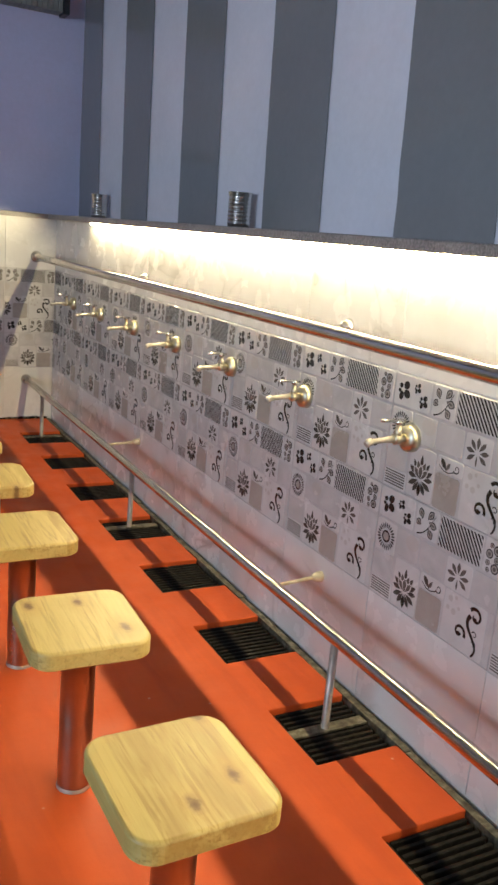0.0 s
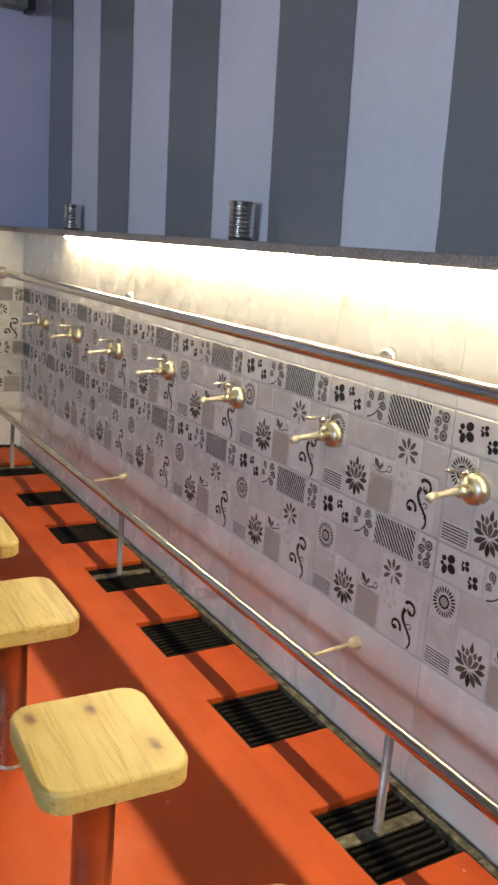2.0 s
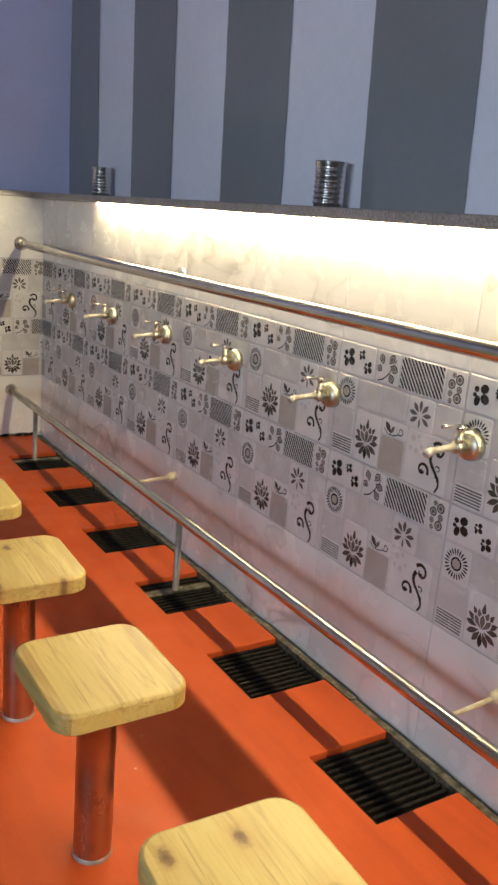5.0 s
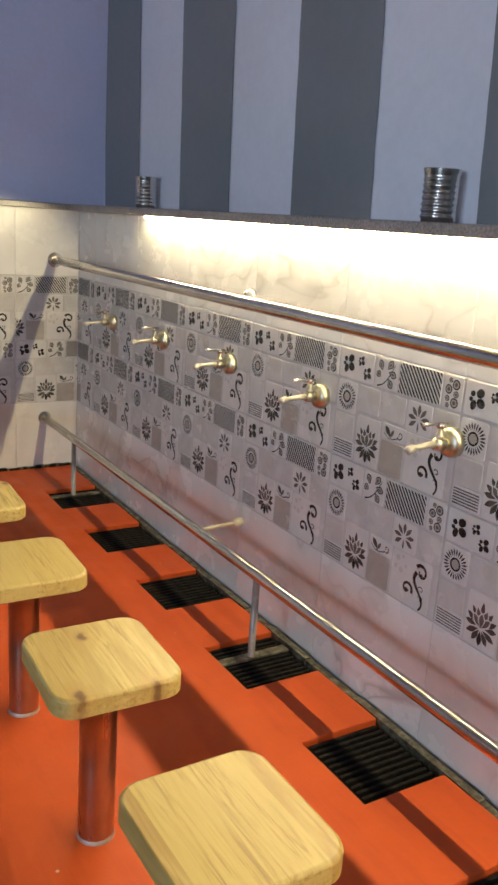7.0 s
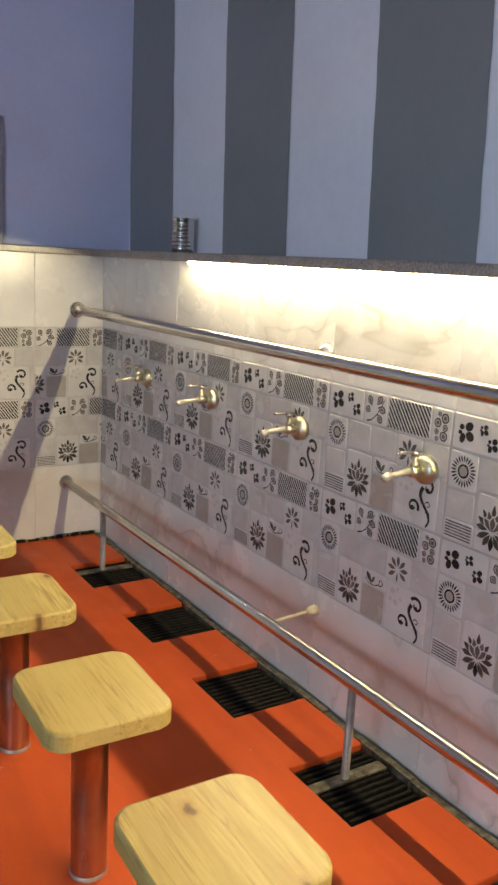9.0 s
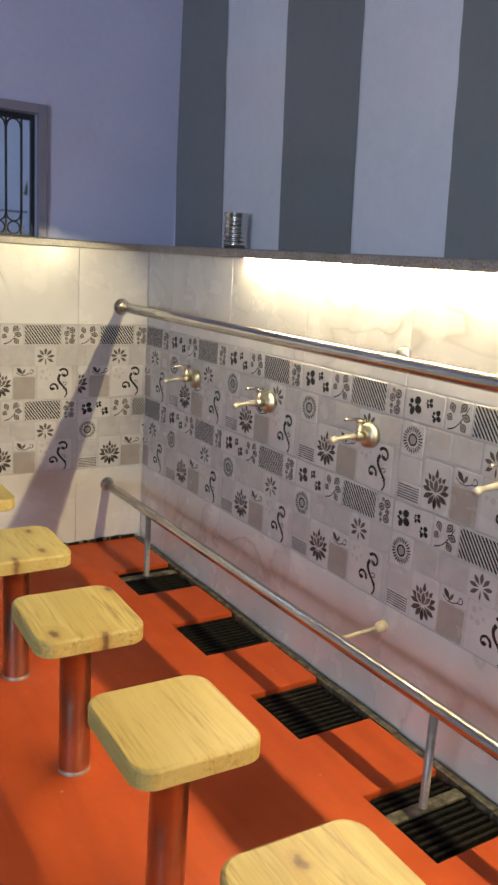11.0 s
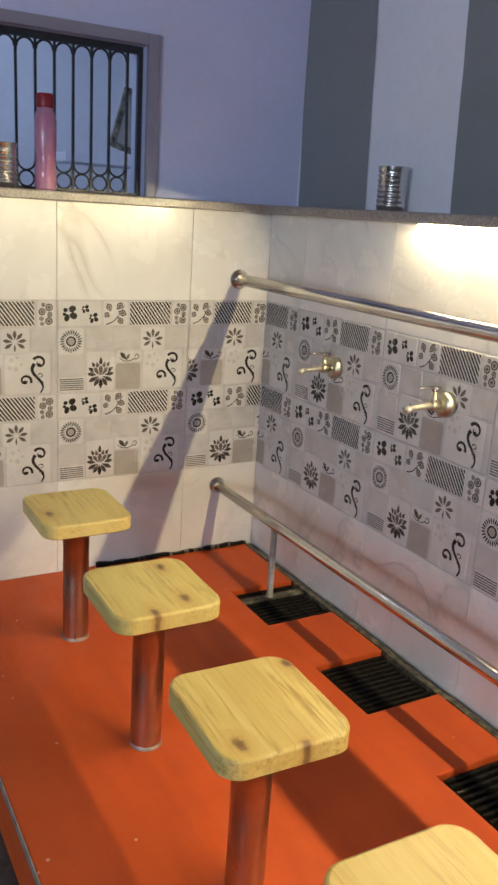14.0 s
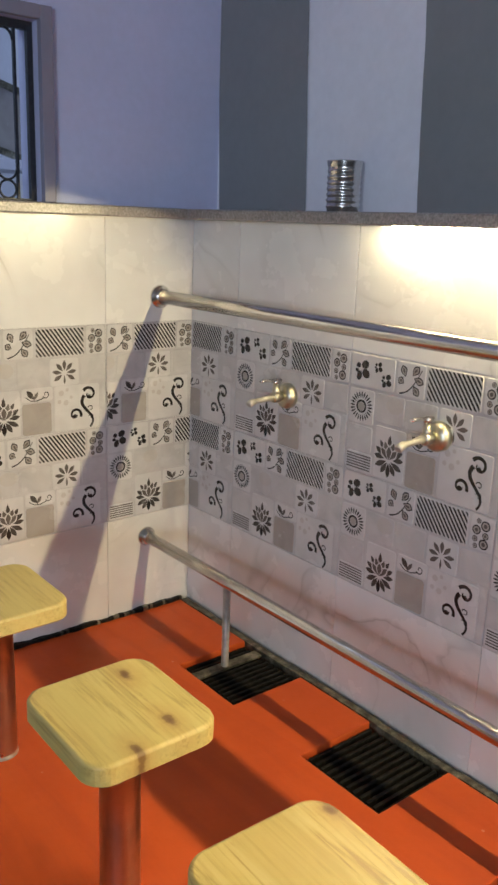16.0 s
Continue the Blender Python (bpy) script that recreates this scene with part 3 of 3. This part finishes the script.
while x > WX0 + 0.03:
    b = Build(M_BLACK)
    b.box(x - 0.0035, x + 0.0035, GY - 0.005, GY + 0.005, LEDGE_T + 0.008, WZ1 - 0.02)
    b.make("bar", root)
    if x - 0.0585 > WX0 + 0.02:
        b = Build(M_BLACK)
        c, r = x - 0.02925, 0.0235
        b.tube([(c + r * math.cos(a), GY, LEDGE_T + 0.033 + r * math.sin(a)) for a in np.linspace(0, 2 * math.pi, 25)], 0.0032, 6)
        b.make("ring", root)
        b = Build(M_BLACK)
        b.tube([(c + 0.026 * math.cos(a), GY, WZ1 - 0.050 + 0.028 * math.sin(a)) for a in np.linspace(0, math.pi, 13)], 0.0036, 6)
        b.make("arch", root)
        b = Build(M_BLACK)
        b.tube([(c + 0.026 * math.cos(a), GY, LEDGE_T + 0.084 - 0.026 * math.sin(a)) for a in np.linspace(0, math.pi, 13)], 0.0032, 6)
        b.make("curve", root)
    x -= 0.0585
tagged(root, "black painted iron grille with arches and rings", "window grille")

# shelf with a leaning picture frame in the room behind
b = Build(M_WHITE)
b.box(-0.38, 0.299, 1.15, 1.45, 1.378, 1.418)
tagged(b.make("wall_shelf", bevel=0.002), "thin white shelf on the wall of the back room", "shelf")
root = new("picture_frame")
root.matrix_basis = pose(-0.03, 1.30, 1.4185 + 0.022, 0, 16, 0)
b = Build(M_FRAME)
b.box(-0.105, -0.08, -0.012, 0.012, 0, 0.27)
b.box(0.08, 0.105, -0.012, 0.012, 0, 0.27)
b.box(-0.08, 0.08, -0.012, 0.012, 0, 0.025)
b.box(-0.08, 0.08, -0.012, 0.012, 0.245, 0.27)
b.make("frame", root)
b = Build(M_BEIGE)
b.box(-0.079, 0.079, -0.004, 0.006, 0.026, 0.244)
b.make("panel", root)
tagged(root, "brown framed board standing on a white shelf", "frame")

# ribbed roller box high on the far wall
root = new("roller_box")
root.matrix_basis = pose(0.013, UPY - 0.06, 2.347)
b = Build(M_SLAT)
for k in range(34):
    b.box(-1.0 + k * 0.029, -1.0 + k * 0.029 + 0.026, -0.05, 0.058, 0, 0.2)
b.make("slats", root)
b = Build(M_BLACK)
b.box(-0.012, 0.022, -0.055, 0.0595, -0.01, 0.2)
b.make("end_cap", root, bevel=0.003)
tagged(root, "ribbed grey roller box with a dark end cap", "roller box")

# unseen box added on the ceiling over the back room's fill light
b = Build(M_CEIL)
b.box(-0.97, -0.83, 0.72, 1.68, 2.705, TOP)
tagged(b.make("tube_lamp", bevel=0.004), "unseen ceiling box added above the back room's fill light", "ceiling lamp")


# ---- tiles ----
# A patterned tile lies in its own plane: x across (0..TILE_W), y up (0..TILE_H), z out of the wall.
TILE_H = 0.298
G = 0.0008
T0, T1, T2 = 0.0030, 0.0042, 0.0047   # glaze, raised patch, print


def ellipse(b, cx, cy, rx, ry, turn, mat, z=T2, n=14):
    ca, sa = math.cos(turn), math.sin(turn)
    b.face([(cx + rx * math.cos(a) * ca - ry * math.sin(a) * sa, cy + rx * math.cos(a) * sa + ry * math.sin(a) * ca, z)
            for a in (2 * math.pi * k / n for k in range(n))], mat)


def petal(b, cx, cy, r0, r1, width, ang, mat, z=T2):
    """A drop shape that grows outwards from a centre."""
    pts = []
    for s in (1, -1):
        side = []
        for k in range(7):
            q = k / 6
            wd = width * math.sin(math.pi * min(1, q ** 1.25 * 0.97 + 0.03)) * 0.5
            side.append((r0 + (r1 - r0) * q, s * wd))
        pts += side if s == 1 else side[::-1]
    ca, sa = math.cos(ang), math.sin(ang)
    b.face([(cx + u * ca - w * sa, cy + u * sa + w * ca, z) for u, w in pts], mat)


def stroke(b, pts, w0, w1, mat, z=T2):
    """A line that swells in the middle and ends in widths w0 and w1."""
    n = len(pts)
    left, right = [], []
    for i, (x, y) in enumerate(pts):
        dx, dy = pts[min(i + 1, n - 1)][0] - pts[max(i - 1, 0)][0], pts[min(i + 1, n - 1)][1] - pts[max(i - 1, 0)][1]
        d = math.hypot(dx, dy) or 1
        wd = (w0 + (w1 - w0) * i / (n - 1)) / 2
        left.append((x - dy / d * wd, y + dx / d * wd, z))
        right.append((x + dy / d * wd, y - dx / d * wd, z))
    for i in range(n - 1):
        b.face([right[i], right[i + 1], left[i + 1], left[i]], mat)


def ring(b, cx, cy, r0, r1, mat, n=24, z=T2):
    for k in range(n):
        a, c = 2 * math.pi * k / n, 2 * math.pi * (k + 1) / n
        b.face([(cx + r0 * math.cos(a), cy + r0 * math.sin(a), z), (cx + r1 * math.cos(a), cy + r1 * math.sin(a), z),
                (cx + r1 * math.cos(c), cy + r1 * math.sin(c), z), (cx + r0 * math.cos(c), cy + r0 * math.sin(c), z)], mat)


def patch(b, u0, u1, v0, v1, mat=1, r=0.008, top=T1):
    """A raised rounded patch with sloping sides; v counts down from the tile's top."""
    y0, y1 = TILE_H - v1, TILE_H - v0
    loops = []
    for inset, z in ((0.0, T0 - 0.0004), (0.0016, top)):
        loop = []
        for cx, cy, a0 in ((u1 - r, y1 - r, 0), (u0 + r, y1 - r, 90), (u0 + r, y0 + r, 180), (u1 - r, y0 + r, 270)):
            for k in range(4):
                a = radians(a0 + 30 * k)
                loop.append((cx + (r - inset) * math.cos(a), cy + (r - inset) * math.sin(a), z))
        loops.append(loop)
    n = len(loops[0])
    for k in range(n):
        b.face([loops[0][k], loops[0][(k + 1) % n], loops[1][(k + 1) % n], loops[1][k]], mat)
    b.face(loops[1], mat)


def spiral(cx, cy, r0, r1, a0, a1, n=18):
    return [(cx + (r0 + (r1 - r0) * k / n) * math.cos(a0 + (a1 - a0) * k / n), cy + (r0 + (r1 - r0) * k / n) * math.sin(a0 + (a1 - a0) * k / n)) for k in range(n + 1)]


def paw(b, cx, cy, s, mat):
    for dx, dy, rx, ry, tu in ((0.30, 0.42, 0.40, 0.34, 0.5), (0.42, -0.30, 0.42, 0.36, -0.5), (-0.28, -0.52, 0.40, 0.28, 1.3), (-0.42, 0.30, 0.24, 0.22, 0), (-0.55, -0.12, 0.20, 0.17, 0)):
        ellipse(b, cx + dx * s, cy + dy * s, rx * s, ry * s, tu, mat)


def pattern_tile():
    b = Build(M_CELL, M_CELL2, M_INK, M_INK2, M_BEIGE, M_PALE, M_INK15)
    W, H = TILE_W, TILE_H
    b.box(G, W - G, G, H - G, -0.001, T0)
    Y = lambda v: H - v
    # top band
    patch(b, 0.003, 0.144, 0.003, 0.083)
    paw(b, 0.040, Y(0.041), 0.030, 2)
    paw(b, 0.091, Y(0.028), 0.016, 2)
    paw(b, 0.118, Y(0.056), 0.020, 2)
    patch(b, 0.150, 0.234, 0.003, 0.083)
    stem = [(0.160 + 0.062 * q, Y(0.078 - 0.062 * q + 0.016 * math.sin(q * 3.1))) for q in np.linspace(0, 1, 9)]
    stroke(b, stem, 0.004, 0.002, 2)
    for lx, ly, an, ln in ((0.205, 0.020, 0.9, 0.030), (0.215, 0.042, -0.3, 0.030), (0.208, 0.066, -0.9, 0.028), (0.170, 0.024, 2.0, 0.028), (0.163, 0.048, 2.6, 0.020)):
        petal(b, lx - ln / 2 * math.cos(an), Y(ly) - ln / 2 * math.sin(an), 0, ln, 0.020, an, 2)
        petal(b, lx - ln * .38 * math.cos(an), Y(ly) - ln * .38 * math.sin(an), 0, ln * 0.76, 0.0135, an, 4, T2 + 0.0003)
        petal(b, lx - ln * .30 * math.cos(an), Y(ly) - ln * .30 * math.sin(an), 0, ln * 0.55, 0.006, an, 3, T2 + 0.0005)
    patch(b, 0.238, 0.386, 0.003, 0.083, 1)
    # slanting bars, cut to the patch
    u0, u1, y0, y1 = 0.241, 0.383, Y(0.080), Y(0.006)
    lean = 0.055
    k = u0 - lean
    while k < u1:
        pts = []
        for q in ((k + lean, y0), (k + lean + 0.0062, y0), (k + 0.0062, y1), (k, y1)):
            pts.append(q)
        poly = pts
        for ax, lim, keep in ((0, u0, 1), (0, u1, -1)):
            out = []
            for i in range(len(poly)):
                a, c = poly[i], poly[(i + 1) % len(poly)]
                ia, ic = keep * (a[0] - lim) >= 0, keep * (c[0] - lim) >= 0
                if ia:
                    out.append(a)
                if ia != ic:
                    t = (lim - a[0]) / (c[0] - a[0])
                    out.append((lim, a[1] + t * (c[1] - a[1])))
            poly = out
            if not poly:
                break
        if len(poly) > 2:
            b.face([(x, yy, T2) for x, yy in poly], 2)
        k += 0.0118
    patch(b, 0.391, 0.452, 0.003, 0.083)
    for cx, cy, r in ((0.412, 0.016, 0.006), (0.430, 0.024, 0.012), (0.408, 0.037, 0.011), (0.432, 0.046, 0.008), (0.429, 0.066, 0.012), (0.406, 0.058, 0.007), (0.408, 0.074, 0.006)):
        ellipse(b, cx, Y(cy), r, r, 0, 2)
        ellipse(b, cx, Y(cy), r * 0.74, r * 0.74, 0, 4, T2 + 0.0003)
        ellipse(b, cx, Y(cy), r * 0.42, r * 0.42, 0, 3, T2 + 0.0005, 10)
    # wheel
    patch(b, 0.003, 0.086, 0.088, 0.174)
    for k in range(24):
        a = 2 * math.pi * k / 24
        petal(b, 0.045, Y(0.131), 0.0195, 0.0375, 0.0046, a, 2)
    ring(b, 0.045, Y(0.131), 0.0115, 0.0165, 2)
    ellipse(b, 0.045, Y(0.131), 0.0112, 0.0112, 0, 4)
    patch(b, 0.003, 0.086, 0.178, 0.245, 0)
    # lines
    patch(b, 0.003, 0.092, 0.246, 0.296)
    for k in range(6):
        yy = Y(0.253 + k * 0.0068)
        b.face([(0.008, yy - 0.0017, T2), (0.087, yy - 0.0017, T2), (0.087, yy + 0.0017, T2), (0.008, yy + 0.0017, T2)], 3)
    patch(b, 0.092, 0.180, 0.088, 0.160, 0)
    ellipse(b, 0.15, Y(0.112), 0.026, 0.020, 0, 5, T1 + 0.0002, 20)
    patch(b, 0.184, 0.276, 0.088, 0.158, 0)
    # eight-petal flower
    patch(b, 0.280, 0.368, 0.088, 0.166)
    for k in range(7):   # a fan of petals over a short stem
        petal(b, 0.323, Y(0.130), 0.008, 0.037, 0.0115, radians(-32 + k * 244 / 6), 3)
    petal(b, 0.323, Y(0.132), 0.003, 0.030, 0.006, radians(270), 3)
    patch(b, 0.372, 0.452, 0.088, 0.160, 0)
    # lotus
    patch(b, 0.096, 0.192, 0.166, 0.295)
    cy = Y(0.244)
    for an, r1, wd in ((8, 0.046, 0.016), (32, 0.050, 0.016), (56, 0.054, 0.015), (90, 0.062, 0.015), (124, 0.054, 0.015), (148, 0.050, 0.016), (172, 0.046, 0.016)):
        petal(b, 0.144, cy, 0.014, r1, wd * 0.82, radians(an), 6)
    for an, r1, wd, lift in ((72, 0.047, 0.015, 0), (108, 0.047, 0.015, 1), (48, 0.036, 0.014, 2), (132, 0.036, 0.014, 3), (90, 0.034, 0.015, 4)):
        z = T2 + 0.00015 + lift * 0.0001
        petal(b, 0.144, cy, 0.000, r1 + 0.003, wd + 0.0065, radians(an), 1, z)
        petal(b, 0.144, cy, 0.001, r1, wd, radians(an), 3, z + 0.00005)
    for an, r1 in ((206, 0.046), (238, 0.042), (270, 0.044), (302, 0.042), (334, 0.046)):
        petal(b, 0.144, cy, 0.008, r1, 0.014, radians(an), 2 if an == 270 else 6)
    # flourish and plain beige block
    patch(b, 0.196, 0.288, 0.164, 0.204)
    petal(b, 0.232, Y(0.196), 0.0, 0.034, 0.015, radians(130), 6)
    petal(b, 0.230, Y(0.198), 0.0, 0.026, 0.010, radians(60), 3)
    stroke(b, spiral(0.266, Y(0.184), 0.011, 0.003, -2.6, 4.0), 0.003, 0.002, 2)
    stroke(b, [(0.206, Y(0.188)), (0.222, Y(0.199)), (0.240, Y(0.200)), (0.258, Y(0.194))], 0.002, 0.003, 2)
    patch(b, 0.196, 0.282, 0.207, 0.295, 4)
    # tall scroll
    patch(b, 0.290, 0.432, 0.166, 0.296)
    body = [(0.398 - 0.020 * math.sin(q * 5.6) - 0.010 * q, Y(0.184 + 0.108 * q)) for q in np.linspace(0, 1, 16)]
    stroke(b, body[2:], 0.0115, 0.005, 2)
    stroke(b, spiral(0.398, Y(0.196), 0.021, 0.006, 2.6, -3.6, 22), 0.0095, 0.0035, 2)
    stroke(b, spiral(0.354, Y(0.252), 0.019, 0.005, -0.4, 6.2, 22), 0.0088, 0.0035, 2)
    stroke(b, spiral(0.402, Y(0.238), 0.009, 0.003, 2.8, -2.4, 10), 0.003, 0.002, 2)
    stroke(b, spiral(0.404, Y(0.262), 0.009, 0.003, 2.8, -2.4, 10), 0.003, 0.002, 2)
    ellipse(b, 0.398, Y(0.203), 0.006, 0.006, 0, 2, T2 + 0.0003)
    ellipse(b, 0.352, Y(0.256), 0.006, 0.006, 0, 2, T2 + 0.0003)
    for cx, cy, r in ((0.312, 0.186, 0.008), (0.330, 0.178, 0.005), (0.306, 0.210, 0.006), (0.326, 0.214, 0.008), (0.342, 0.200, 0.005)):
        ellipse(b, cx, Y(cy), r, r, 0, 5)
    patch(b, 0.436, 0.453, 0.164, 0.296, 0, 0.004)
    return b


PATTERN = pattern_tile()
PAT_MESH = PATTERN.mesh("patterned_tile")


def cut_pattern(u0, u1):
    return PATTERN.mesh("patterned_tile", cut=(((u0 + G, 0, 0), (-1, 0, 0)), ((u1 - G, 0, 0), (1, 0, 0))))


def plain_mesh(w, h):
    b = Build(M_MARBLE)
    b.box(G, w - G, G, h - G, -0.001, T0)
    return b.mesh("marble_tile", bevel=0.0012)


walls = {"right": bpy.data.objects["wall_right_lower"], "far": bpy.data.objects["wall_far_lower"]}
PLAIN = {}


def lay(which, name, me, along, z):
    ob = new(name, me)
    ob.parent = walls[which]
    if which == "right":   # x of the tile runs towards -y, y up, z towards -x
        ob.matrix_basis = Matrix(((0, 0, -1, 0), (-1, 0, 0, along), (0, 1, 0, z), (0, 0, 0, 1)))
    else:                  # x along +x, y up, z towards -y
        ob.matrix_basis = Matrix(((1, 0, 0, along), (0, 0, -1, 0), (0, 1, 0, z), (0, 0, 0, 1)))


def lay_plain(which, along, w, row):
    z0, z1 = ROWS_Z[row], ROWS_Z[row + 1]
    key = (round(w, 4), row)
    if key not in PLAIN:
        PLAIN[key] = plain_mesh(w, z1 - z0)
    lay(which, "marble_tile", PLAIN[key], along, z0)


# tap wall: a cut column in the corner, then whole tiles
first = -SEAM_R - 0.0035
cut = cut_pattern(TILE_W - first, TILE_W)
for row in (1, 2):
    lay("right", "patterned_tile", cut, SEAM_R + TILE_W, ROWS_Z[row])
for row in (0, 3):
    lay_plain("right", -0.0035, first, row)
y = SEAM_R
while y - TILE_W > BACK:
    for row in (1, 2):
        lay("right", "patterned_tile", PAT_MESH, y, ROWS_Z[row])
    for row in (0, 3):
        lay_plain("right", y, TILE_W, row)
    y -= TILE_W
# end wall
SEAM_F = -0.300
low, high = cut_pattern(0, -SEAM_F - 0.0035), cut_pattern(0.147, 0.147 - SEAM_F - 0.0035)
lay("far", "patterned_tile", low, SEAM_F, ROWS_Z[1])
lay("far", "patterned_tile", high, SEAM_F - 0.147, ROWS_Z[2])
for row in (0, 3):
    lay_plain("far", SEAM_F, -SEAM_F - 0.0035, row)
x = SEAM_F - TILE_W
while x > LEFT:
    for row in (1, 2):
        lay("far", "patterned_tile", PAT_MESH, x, ROWS_Z[row])
    for row in (0, 3):
        lay_plain("far", x, TILE_W, row)
    x -= TILE_W
